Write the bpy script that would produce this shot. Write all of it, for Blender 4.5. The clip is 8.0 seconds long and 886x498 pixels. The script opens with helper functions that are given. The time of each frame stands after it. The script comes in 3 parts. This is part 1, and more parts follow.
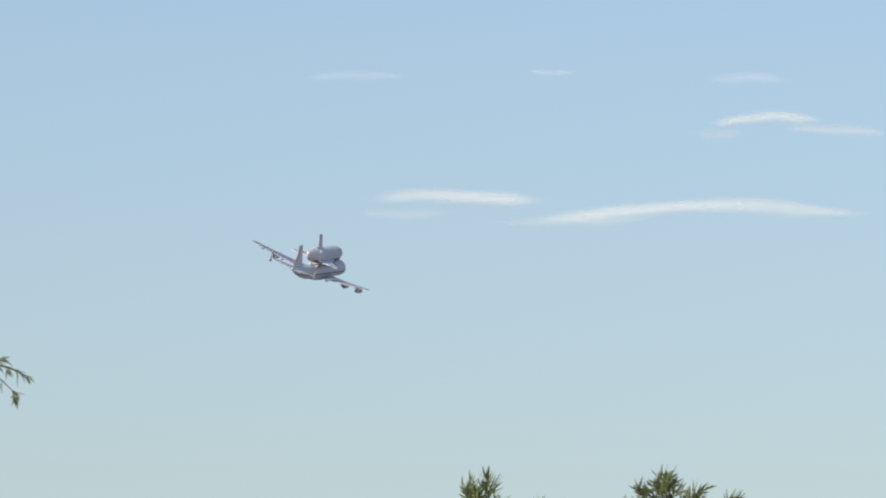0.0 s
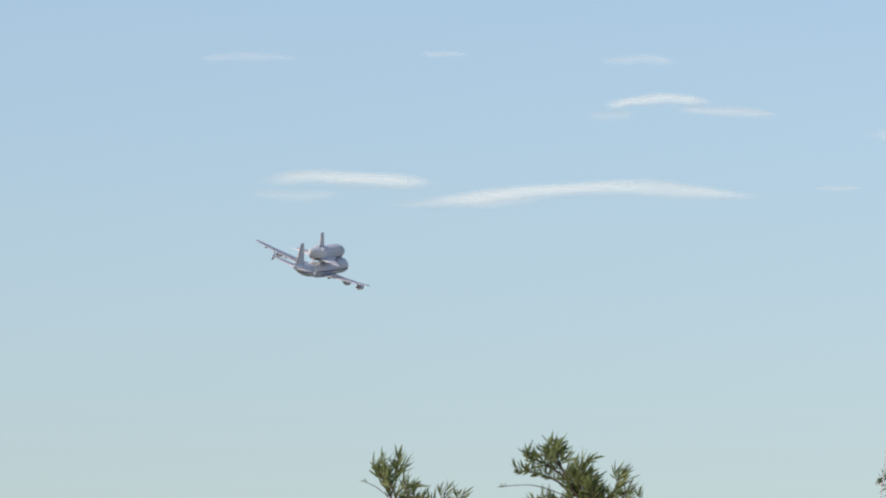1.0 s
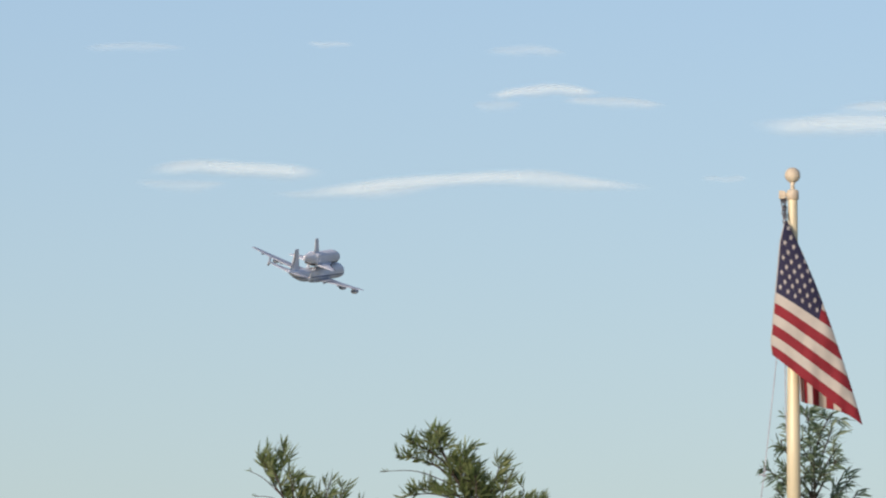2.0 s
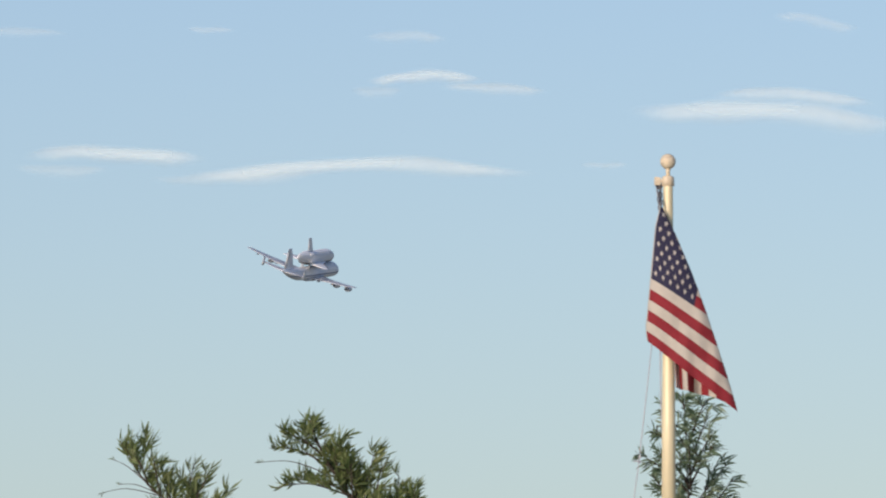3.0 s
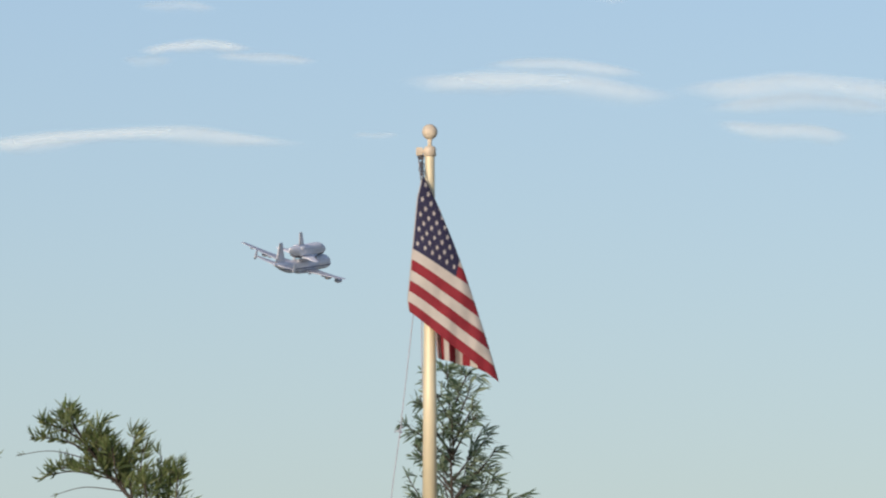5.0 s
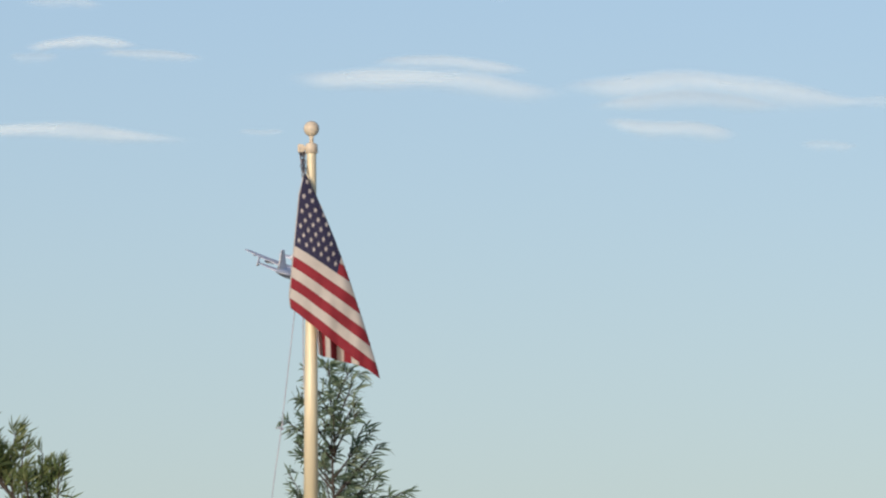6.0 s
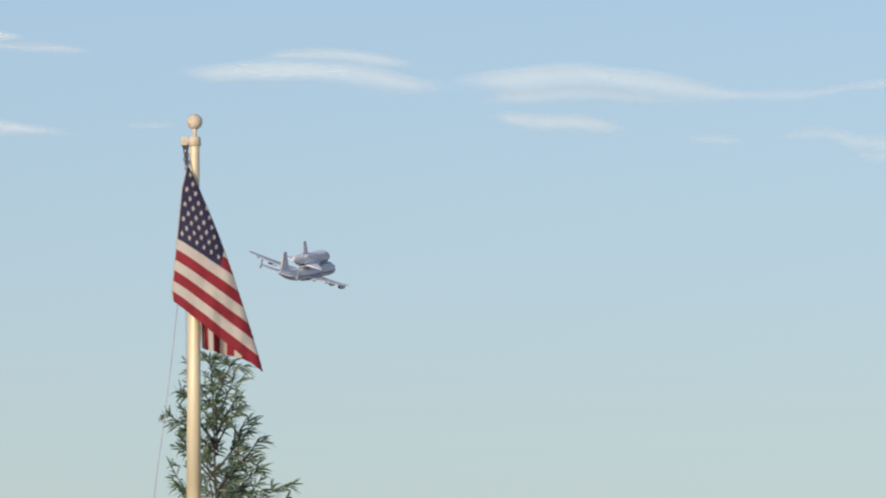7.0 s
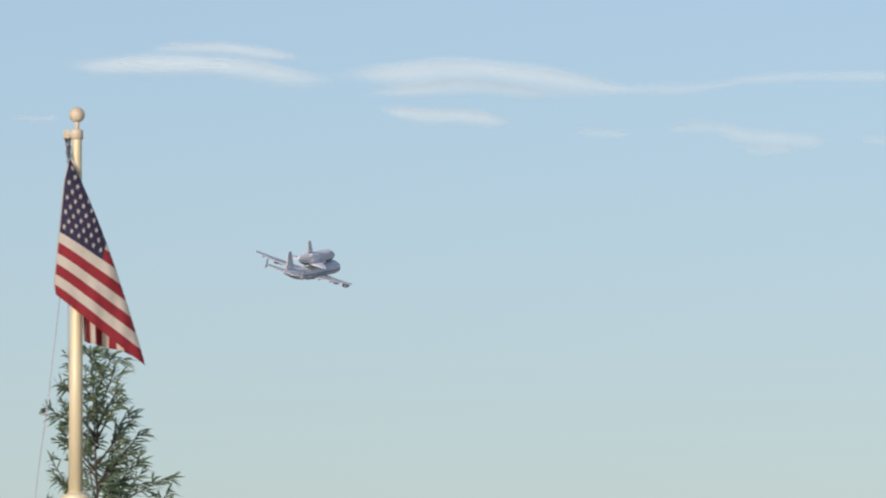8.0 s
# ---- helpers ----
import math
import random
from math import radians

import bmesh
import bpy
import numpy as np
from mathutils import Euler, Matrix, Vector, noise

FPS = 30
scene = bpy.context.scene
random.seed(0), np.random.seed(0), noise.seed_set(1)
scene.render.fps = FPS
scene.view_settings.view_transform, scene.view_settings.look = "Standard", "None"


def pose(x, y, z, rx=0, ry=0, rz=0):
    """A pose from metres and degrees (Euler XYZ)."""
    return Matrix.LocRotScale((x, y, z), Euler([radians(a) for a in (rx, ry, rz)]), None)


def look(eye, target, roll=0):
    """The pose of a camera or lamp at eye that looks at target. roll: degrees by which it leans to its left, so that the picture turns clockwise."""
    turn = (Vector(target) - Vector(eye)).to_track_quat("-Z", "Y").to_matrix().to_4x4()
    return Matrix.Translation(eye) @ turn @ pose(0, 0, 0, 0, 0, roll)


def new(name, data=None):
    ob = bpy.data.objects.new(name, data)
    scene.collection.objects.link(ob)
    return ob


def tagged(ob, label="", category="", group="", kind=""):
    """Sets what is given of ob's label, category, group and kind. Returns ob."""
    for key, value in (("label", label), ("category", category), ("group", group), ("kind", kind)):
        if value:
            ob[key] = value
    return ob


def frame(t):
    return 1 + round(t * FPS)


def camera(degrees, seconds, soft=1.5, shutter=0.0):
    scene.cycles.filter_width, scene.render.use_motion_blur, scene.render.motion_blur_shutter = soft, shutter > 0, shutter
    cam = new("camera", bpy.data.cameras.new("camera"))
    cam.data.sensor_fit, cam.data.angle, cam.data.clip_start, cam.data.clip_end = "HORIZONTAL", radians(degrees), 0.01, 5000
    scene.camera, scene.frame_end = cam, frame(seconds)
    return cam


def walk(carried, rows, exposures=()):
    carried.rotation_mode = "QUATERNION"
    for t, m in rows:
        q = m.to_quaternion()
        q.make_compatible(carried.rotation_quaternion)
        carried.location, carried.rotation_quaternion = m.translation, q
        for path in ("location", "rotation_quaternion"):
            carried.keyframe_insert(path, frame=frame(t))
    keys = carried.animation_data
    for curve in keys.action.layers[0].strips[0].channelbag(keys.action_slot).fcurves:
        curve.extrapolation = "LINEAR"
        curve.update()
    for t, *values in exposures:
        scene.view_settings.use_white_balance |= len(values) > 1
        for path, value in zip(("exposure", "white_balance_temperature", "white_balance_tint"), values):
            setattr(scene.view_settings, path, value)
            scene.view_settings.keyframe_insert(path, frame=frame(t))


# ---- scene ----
# ---- camera: a tripod at eye height, panning to the right with a long lens ----
LENS = 5.88
EYE = (0.0, 0.0, 1.6)
POLE = 84.8                      # how far the flagpole stands
FINIAL = 10.5                    # height of the ball on its top
PAN = [                          # seconds, tilt, turn
    (0.0, 95.6935, 3.8775),
    (0.5, 95.6233, 3.4560),
    (1.0, 95.5712, 3.1213),
    (1.2, 95.5548, 2.9937),
    (1.5, 95.5329, 2.7543),
    (1.7, 95.5216, 2.5833),
    (2.8, 95.4411, 1.6732),
    (3.0, 95.4128, 1.5020),
    (3.5, 95.3259, 1.0920),
    (4.0, 95.2506, 0.6762),
    (4.5, 95.2270, 0.2891),
    (4.7, 95.2221, 0.1419),
    (5.8, 95.1955, -0.7245),
    (6.0, 95.1935, -0.8784),
    (6.5, 95.1770, -1.2651),
    (7.0, 95.1491, -1.6580),
    (7.5, 95.1158, -2.0214),
    (8.0, 95.1062, -2.4426),
]
cam = camera(LENS, 8.0, soft=2.1, shutter=0.3)
walk(cam, [(t, pose(*EYE, rx, 0, rz)) for t, rx, rz in PAN], exposures=[(0.0, -0.24, 6280, 21), (8.0, -0.33, 6200, 21)])

# ---- world and sun ----
SUN_ELEVATION, SUN_AZIMUTH = 15.5, -152.0      # degrees; azimuth clockwise from +y
world = bpy.data.worlds.new("sky")
scene.world = world
world.use_nodes = True
wn = world.node_tree.nodes
sky = wn.new("ShaderNodeTexSky")
sky.sky_type = "NISHITA"
sky.sun_disc = False
sky.sun_elevation, sky.sun_rotation = radians(SUN_ELEVATION), radians(SUN_AZIMUTH)
sky.air_density, sky.dust_density, sky.ozone_density = 1.0, 1.0, 2.3
wn["Background"].inputs["Strength"].default_value = 0.14
world.node_tree.links.new(sky.outputs["Color"], wn["Background"].inputs["Color"])

sun_data = bpy.data.lights.new("sun", "SUN")
sun_data.energy, sun_data.angle, sun_data.color = 3.15, radians(0.55), (1.0, 0.87, 0.67)
sun = new("sun", sun_data)
se, sa = radians(SUN_ELEVATION), radians(SUN_AZIMUTH)
sun_way = Vector((math.sin(sa) * math.cos(se), math.cos(sa) * math.cos(se), math.sin(se)))
sun.matrix_world = look(sun_way * 50, (0, 0, 0))


# ---- materials ----
def shader(name, base=(0.5, 0.5, 0.5), rough=0.6, metal=0.0):
    m = bpy.data.materials.new(name)
    m.use_nodes = True
    b = m.node_tree.nodes["Principled BSDF"]
    b.inputs["Base Color"].default_value = (*base, 1)
    b.inputs["Roughness"].default_value = rough
    b.inputs["Metallic"].default_value = metal
    return m, m.node_tree.nodes, m.node_tree.links, b


def ramp(nodes, stops):
    r = nodes.new("ShaderNodeValToRGB")
    while len(r.color_ramp.elements) < len(stops):
        r.color_ramp.elements.new(0.5)
    for e, (p, c) in zip(r.color_ramp.elements, stops):
        e.position, e.color = p, (*c, 1)
    return r


def noisy(nodes, links, scale, detail=4.0, stretch=(1, 1, 1), rough=0.55):
    tc, mp, n = nodes.new("ShaderNodeTexCoord"), nodes.new("ShaderNodeMapping"), nodes.new("ShaderNodeTexNoise")
    mp.inputs["Scale"].default_value = stretch
    n.inputs["Scale"].default_value, n.inputs["Detail"].default_value, n.inputs["Roughness"].default_value = scale, detail, rough
    links.new(tc.outputs["Object"], mp.inputs["Vector"])
    links.new(mp.outputs["Vector"], n.inputs["Vector"])
    return n


def painted(name, light, dark, rough, scale, metal=0.0, stretch=(1, 1, 1), bump=0.0, fine=0.0):
    """Paint, metal or bark: two tones mixed by a coarse noise, with a finer one in the relief."""
    m, nodes, links, b = shader(name, light, rough, metal)
    n = noisy(nodes, links, scale, 5.0, stretch)
    r = ramp(nodes, [(0.35, dark), (0.65, light)])
    links.new(n.outputs["Fac"], r.inputs["Fac"])
    links.new(r.outputs["Color"], b.inputs["Base Color"])
    if bump:
        f = noisy(nodes, links, fine or scale * 6, 3.0, stretch)
        bp = nodes.new("ShaderNodeBump")
        bp.inputs["Strength"].default_value, bp.inputs["Distance"].default_value = bump, 0.02
        links.new(f.outputs["Fac"], bp.inputs["Height"])
        links.new(bp.outputs["Normal"], b.inputs["Normal"])
    return m


def banded(name, bands, rough, scale):
    """Airliner paint in level bands by height on the hull, with grime over it. bands: height and colour, from below."""
    m, nodes, links, b = shader(name, (0.8, 0.8, 0.8), rough)
    tc, sep = nodes.new("ShaderNodeTexCoord"), nodes.new("ShaderNodeSeparateXYZ")
    rg = nodes.new("ShaderNodeMapRange")
    rg.inputs["From Min"].default_value, rg.inputs["From Max"].default_value = -5.0, 20.0
    r = ramp(nodes, [(max(0.0, (z + 5) / 25), c) for z, c in bands])
    r.color_ramp.interpolation = "CONSTANT"
    n = noisy(nodes, links, scale, 5.0, (0.3, 1, 1))
    g = ramp(nodes, [(0.3, (0.88, 0.88, 0.88)), (0.6, (1, 1, 1))])
    mx = nodes.new("ShaderNodeMix")
    mx.data_type, mx.blend_type = "RGBA", "MULTIPLY"
    mx.inputs[0].default_value = 1.0
    links.new(tc.outputs["Object"], sep.inputs[0])
    links.new(sep.outputs["Z"], rg.inputs["Value"])
    links.new(rg.outputs[0], r.inputs["Fac"])
    links.new(n.outputs["Fac"], g.inputs["Fac"])
    links.new(r.outputs["Color"], mx.inputs[6])
    links.new(g.outputs["Color"], mx.inputs[7])
    links.new(mx.outputs[2], b.inputs["Base Color"])
    return m


def cloth(name, light, dark, through_light=0.3):
    m, nodes, links, b = shader(name, light, 0.85)
    n = noisy(nodes, links, 6.0, 5.0)
    r = ramp(nodes, [(0.3, dark), (0.7, light)])
    links.new(n.outputs["Fac"], r.inputs["Fac"])
    links.new(r.outputs["Color"], b.inputs["Base Color"])
    w = noisy(nodes, links, 220.0, 2.0)
    bp = nodes.new("ShaderNodeBump")
    bp.inputs["Strength"].default_value, bp.inputs["Distance"].default_value = 0.25, 0.002
    links.new(w.outputs["Fac"], bp.inputs["Height"])
    links.new(bp.outputs["Normal"], b.inputs["Normal"])
    tr, mx = nodes.new("ShaderNodeBsdfTranslucent"), nodes.new("ShaderNodeMixShader")
    mx.inputs["Fac"].default_value = through_light
    links.new(r.outputs["Color"], tr.inputs["Color"])
    links.new(b.outputs["BSDF"], mx.inputs[1])
    links.new(tr.outputs["BSDF"], mx.inputs[2])
    links.new(mx.outputs[0], nodes["Material Output"].inputs["Surface"])
    return m


def leafy(name, tones):
    m, nodes, links, b = shader(name, tones[0], 0.5)
    geo = nodes.new("ShaderNodeNewGeometry")
    r = ramp(nodes, [(i / (len(tones) - 1), c) for i, c in enumerate(tones)])
    links.new(geo.outputs["Random Per Island"], r.inputs["Fac"])
    links.new(r.outputs["Color"], b.inputs["Base Color"])
    tr, mx = nodes.new("ShaderNodeBsdfTranslucent"), nodes.new("ShaderNodeMixShader")
    mx.inputs["Fac"].default_value = 0.5
    links.new(r.outputs["Color"], tr.inputs["Color"])
    links.new(b.outputs["BSDF"], mx.inputs[1])
    links.new(tr.outputs["BSDF"], mx.inputs[2])
    links.new(mx.outputs[0], nodes["Material Output"].inputs["Surface"])
    return m


def vapour(name, density):
    """Thin cloud: white droplets, clearer towards the ends and the underside, streaked along the wind."""
    m, nodes, links, b = shader(name)
    nodes.remove(b)
    uv, sep = nodes.new("ShaderNodeUVMap"), nodes.new("ShaderNodeSeparateXYZ")
    uv.uv_map = "body"
    links.new(uv.outputs["UV"], sep.inputs[0])

    def soft_step(socket, a, z, lo=0.0, hi=1.0):
        g = nodes.new("ShaderNodeMapRange")
        g.interpolation_type = "SMOOTHERSTEP"
        for key, value in (("From Min", a), ("From Max", z), ("To Min", lo), ("To Max", hi)):
            g.inputs[key].default_value = value
        links.new(socket, g.inputs["Value"])
        return g.outputs[0]

    def maths(op, a, c):
        k = nodes.new("ShaderNodeMath")
        k.operation = op
        k.use_clamp = True
        for i, s in enumerate((a, c)):
            if isinstance(s, float):
                k.inputs[i].default_value = s
            else:
                links.new(s, k.inputs[i])
        return k.outputs[0]

    info = nodes.new("ShaderNodeObjectInfo")
    tc, off, mp = nodes.new("ShaderNodeTexCoord"), nodes.new("ShaderNodeVectorMath"), nodes.new("ShaderNodeMapping")
    mp.inputs["Scale"].default_value = (0.009, 0.004, 0.035)
    mp.inputs["Rotation"].default_value = (0, radians(4), 0)
    off.operation = "MULTIPLY_ADD"
    off.inputs[1].default_value = (400, 400, 400)
    links.new(info.outputs["Random"], off.inputs[0])
    links.new(tc.outputs["Object"], off.inputs[2])
    links.new(off.outputs[0], mp.inputs["Vector"])
    n = nodes.new("ShaderNodeTexNoise")
    n.inputs["Scale"].default_value, n.inputs["Detail"].default_value, n.inputs["Roughness"].default_value = 1.0, 2.0, 0.5
    links.new(mp.outputs["Vector"], n.inputs["Vector"])
    u = sep.outputs["X"]
    v = maths("ADD", sep.outputs["Y"], soft_step(n.outputs["Fac"], 0.3, 0.7, -0.08, 0.08))
    ends = maths("MULTIPLY", soft_step(u, 0.0, 0.26), soft_step(u, 0.74, 1.0, 1.0, 0.0))
    rise = maths("MULTIPLY", soft_step(v, 0.0, 0.68), soft_step(v, 0.68, 0.98, 1.0, 0.0))
    streak = soft_step(n.outputs["Fac"], 0.25, 0.75, 0.7, 1.0)
    a = maths("MULTIPLY", maths("MULTIPLY", ends, rise), maths("MULTIPLY", streak, density))
    front, back, both = nodes.new("ShaderNodeBsdfDiffuse"), nodes.new("ShaderNodeBsdfTranslucent"), nodes.new("ShaderNodeMixShader")
    clear, veil = nodes.new("ShaderNodeBsdfTransparent"), nodes.new("ShaderNodeMixShader")
    front.inputs["Color"].default_value = back.inputs["Color"].default_value = (0.81, 0.925, 0.94, 1)
    both.inputs["Fac"].default_value = 0.15
    geo, half, tilt, unit = nodes.new("ShaderNodeNewGeometry"), nodes.new("ShaderNodeVectorMath"), nodes.new("ShaderNodeVectorMath"), nodes.new("ShaderNodeVectorMath")
    half.operation, tilt.operation, unit.operation = "SCALE", "ADD", "NORMALIZE"
    half.inputs["Scale"].default_value = 0.3
    tilt.inputs[1].default_value = (-0.3, -0.8, 0.6)    # droplets scatter about evenly, so the sunny side wraps far round
    links.new(geo.outputs["Normal"], half.inputs[0])
    links.new(half.outputs[0], tilt.inputs[0])
    links.new(tilt.outputs[0], unit.inputs[0])
    links.new(unit.outputs[0], front.inputs["Normal"])
    links.new(front.outputs[0], both.inputs[1])
    links.new(back.outputs[0], both.inputs[2])
    links.new(a, veil.inputs["Fac"])
    links.new(clear.outputs[0], veil.inputs[1])
    links.new(both.outputs[0], veil.inputs[2])
    links.new(veil.outputs[0], nodes["Material Output"].inputs["Surface"])
    return m


# airliner whites and greys are paled and blued: distance haze put into the colour
HAZY_WHITE = (0.82, 0.86, 0.93)
hazy_hull_paint = banded("hazy_airliner_paint", [(-5, (0.50, 0.53, 0.58)), (-1.6, HAZY_WHITE), (-0.6, (0.10, 0.13, 0.26)), (0.0, HAZY_WHITE)], 0.6, 0.25)
hazy_white_paint = painted("hazy_white_paint", (0.81, 0.84, 0.90), (0.74, 0.77, 0.82), 0.6, 0.3, bump=0.05)
hazy_wing_metal = painted("hazy_wing_aluminium", (0.56, 0.60, 0.66), (0.49, 0.52, 0.58), 0.5, 0.4, 0.1)
hazy_nacelle_metal = painted("hazy_nacelle_paint", (0.60, 0.63, 0.69), (0.51, 0.54, 0.59), 0.45, 0.8, 0.1)
dark_metal = painted("burnt_metal", (0.10, 0.10, 0.11), (0.05, 0.05, 0.05), 0.5, 1.5, 0.6)
glass_dark = painted("cockpit_glass", (0.03, 0.035, 0.04), (0.02, 0.02, 0.025), 0.1, 1.0)
# shuttle whites lean blue as well, haze painted into their base tone
hazy_tile_white = painted("hazy_thermal_blanket", (0.83, 0.86, 0.91), (0.74, 0.77, 0.82), 0.85, 0.5, bump=0.15, fine=4.0)
tile_black = painted("black_thermal_tile", (0.11, 0.11, 0.115), (0.075, 0.075, 0.08), 0.8, 0.8, bump=0.1)
# same haze tint as the shuttle's white blanket
hazy_cone_paint = painted("hazy_tail_cone_paint", (0.83, 0.86, 0.91), (0.77, 0.80, 0.84), 0.7, 0.5)
pole_metal = painted("satin_pole_metal", (0.84, 0.75, 0.50), (0.77, 0.67, 0.43), 0.45, 5.0, 0.1, (1, 1, 0.15), 0.05)
truck_metal = painted("weathered_cast_metal", (0.76, 0.66, 0.48), (0.64, 0.54, 0.39), 0.6, 12.0, 0.05, bump=0.1)
snap_metal = painted("dull_steel", (0.20, 0.20, 0.21), (0.10, 0.10, 0.11), 0.45, 20.0, 0.7)
rope_fibre = painted("rope_fibre", (0.53, 0.54, 0.57), (0.41, 0.42, 0.45), 0.9, 30.0, bump=0.3)
red_cloth = cloth("red_cloth", (0.38, 0.036, 0.050), (0.31, 0.028, 0.040))
white_cloth = cloth("white_cloth", (0.73, 0.68, 0.60), (0.63, 0.58, 0.51))
navy_cloth = cloth("navy_cloth", (0.036, 0.035, 0.082), (0.026, 0.025, 0.064), 0.15)
bark = painted("bark", (0.20, 0.15, 0.11), (0.11, 0.085, 0.06), 0.9, 8.0, stretch=(1, 1, 0.25), bump=0.6)
twig_bark = painted("twig_bark", (0.085, 0.068, 0.052), (0.05, 0.042, 0.03), 0.85, 20.0)
leaf_olive = leafy("olive_leaves", [(0.10, 0.145, 0.06), (0.22, 0.30, 0.10), (0.15, 0.185, 0.07), (0.34, 0.40, 0.17)])
leaf_green = leafy("grey_green_leaves", [(0.10, 0.16, 0.10), (0.22, 0.31, 0.17), (0.14, 0.21, 0.13), (0.36, 0.44, 0.27)])
# paler than needed for grass, to bounce fill light onto undersides
grass = painted("grass", (0.36, 0.35, 0.25), (0.43, 0.40, 0.30), 0.95, 0.15, bump=0.5, fine=6.0)
cloud_dense = vapour("cloud_vapour", 0.31)
cloud_thin = vapour("thin_cloud_vapour", 0.26)
cloud_faint = vapour("faint_cloud_vapour", 0.13)


# ---- builders ----
def part(name, bm, material, parent=None, label="", smooth=True):
    bmesh.ops.recalc_face_normals(bm, faces=bm.faces)
    me = bpy.data.meshes.new(name)
    bm.to_mesh(me)
    bm.free()
    me.materials.append(material)
    if smooth:
        me.shade_smooth()
    ob = new(name, me)
    ob.parent = parent
    return tagged(ob, label)


def skin(bm, rings, caps=True):
    """Joins rings of points, one after the other, into a closed body."""
    rows = [[bm.verts.new(p) for p in ring] for ring in rings]
    n = len(rows[0])
    for a, c in zip(rows, rows[1:]):
        for i in range(n):
            bm.faces.new((a[i], a[(i + 1) % n], c[(i + 1) % n], c[i]))
    if caps:
        bm.faces.new(rows[0])
        bm.faces.new(rows[-1])
    return bm


def hull(sections, n=28, power=2.0, y=0.0, bm=None):
    """A body along x. sections: x, height of the axis, half width, half height."""
    bm = bm or bmesh.new()
    rings = []
    for x, cz, ry, rz in sections:
        ring = []
        for i in range(n):
            a = 2 * math.pi * i / n
            c, s = math.cos(a), math.sin(a)
            ring.append((x, y + ry * math.copysign(abs(c) ** (2 / power), c), cz + rz * math.copysign(abs(s) ** (2 / power), s)))
        rings.append(ring)
    return skin(bm, rings)


def smooth_sections(keys, steps):
    """More sections between the key sections, eased by a cubic."""
    out = []
    for i in range(len(keys) - 1):
        p0, p1, p2, p3 = (np.array(keys[max(0, min(len(keys) - 1, i + k))]) for k in (-1, 0, 1, 2))
        for j in range(steps):
            f = j / steps
            q = 0.5 * (2 * p1 + (p2 - p0) * f + (2 * p0 - 5 * p1 + 4 * p2 - p3) * f * f + (3 * p1 - p0 - 3 * p2 + p3) * f ** 3)
            q[2:] = np.maximum(q[2:], 0.02)
            out.append(tuple(q))
    out.append(tuple(keys[-1]))
    return out


FOIL = ((1.0, 0.0), (0.72, 0.35), (0.45, 0.58), (0.2, 0.6), (0.06, 0.36), (0.0, 0.0), (0.06, -0.3), (0.2, -0.42), (0.45, -0.4), (0.72, -0.2))


def foil(stations, upright=False, bm=None):
    """A wing or fin. stations: span place, leading edge x, trailing edge x, height, thickness."""
    bm = bm or bmesh.new()
    rings = []
    for span, lead, trail, other, thick in stations:
        ring = []
        for c, s in FOIL:
            x = lead + (trail - lead) * c
            ring.append((x, other + s * thick, span) if upright else (x, span, other + s * thick))
        rings.append(ring)
    return skin(bm, rings)


def tube(bm, points, radii, n=8):
    """A round, tapered tube along points."""
    rings, pts = [], [Vector(p) for p in points]
    side = Vector((0.31, 0.93, 0.17))
    for i, p in enumerate(pts):
        d = (pts[min(i + 1, len(pts) - 1)] - pts[max(i - 1, 0)]).normalized()
        a = (side - d * side.dot(d)).normalized()
        c = d.cross(a)
        rings.append([p + radii[i] * (math.cos(2 * math.pi * k / n) * a + math.sin(2 * math.pi * k / n) * c) for k in range(n)])
    return skin(bm, rings)


def turned(bm, profile, n=24, centre=(0, 0)):
    """A body turned round the upright axis. profile: height and radius."""
    return skin(bm, [[(centre[0] + r * math.cos(2 * math.pi * k / n), centre[1] + r * math.sin(2 * math.pi * k / n), z) for k in range(n)] for z, r in profile])


def spline(points, steps=6):
    out = []
    for i in range(len(points) - 1):
        p0, p1, p2, p3 = (Vector(points[max(0, min(len(points) - 1, i + k))]) for k in (-1, 0, 1, 2))
        for j in range(steps):
            f = j / steps
            out.append(0.5 * (2 * p1 + (p2 - p0) * f + (2 * p0 - 5 * p1 + 4 * p2 - p3) * f * f + (3 * p1 - p0 - 3 * p2 + p3) * f ** 3))
    out.append(Vector(points[-1]))
    return out


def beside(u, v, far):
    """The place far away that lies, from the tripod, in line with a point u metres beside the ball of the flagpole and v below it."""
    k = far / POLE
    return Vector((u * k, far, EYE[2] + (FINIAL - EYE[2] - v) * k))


# ---- ground ----
# never in view; its pale tone is added as a reflector for the undersides
def build_ground():
    bm = bmesh.new()
    rings = [0.0, 20, 60, 120, 250, 600, 1500, 4000, 12000]
    n, rows = 64, []
    centre = bm.verts.new((0, 60, 0))
    for r in rings[1:]:
        rows.append([bm.verts.new((r * math.cos(2 * math.pi * k / n), 60 + r * math.sin(2 * math.pi * k / n), 0)) for k in range(n)])
    for k in range(n):
        bm.faces.new((centre, rows[0][k], rows[0][(k + 1) % n]))
        for a, c in zip(rows, rows[1:]):
            bm.faces.new((a[k], c[k], c[(k + 1) % n], a[(k + 1) % n]))
    tagged(part("ground", bm, grass), "wide flat unseen field, paled to bounce light upwards", "ground", kind="structure")


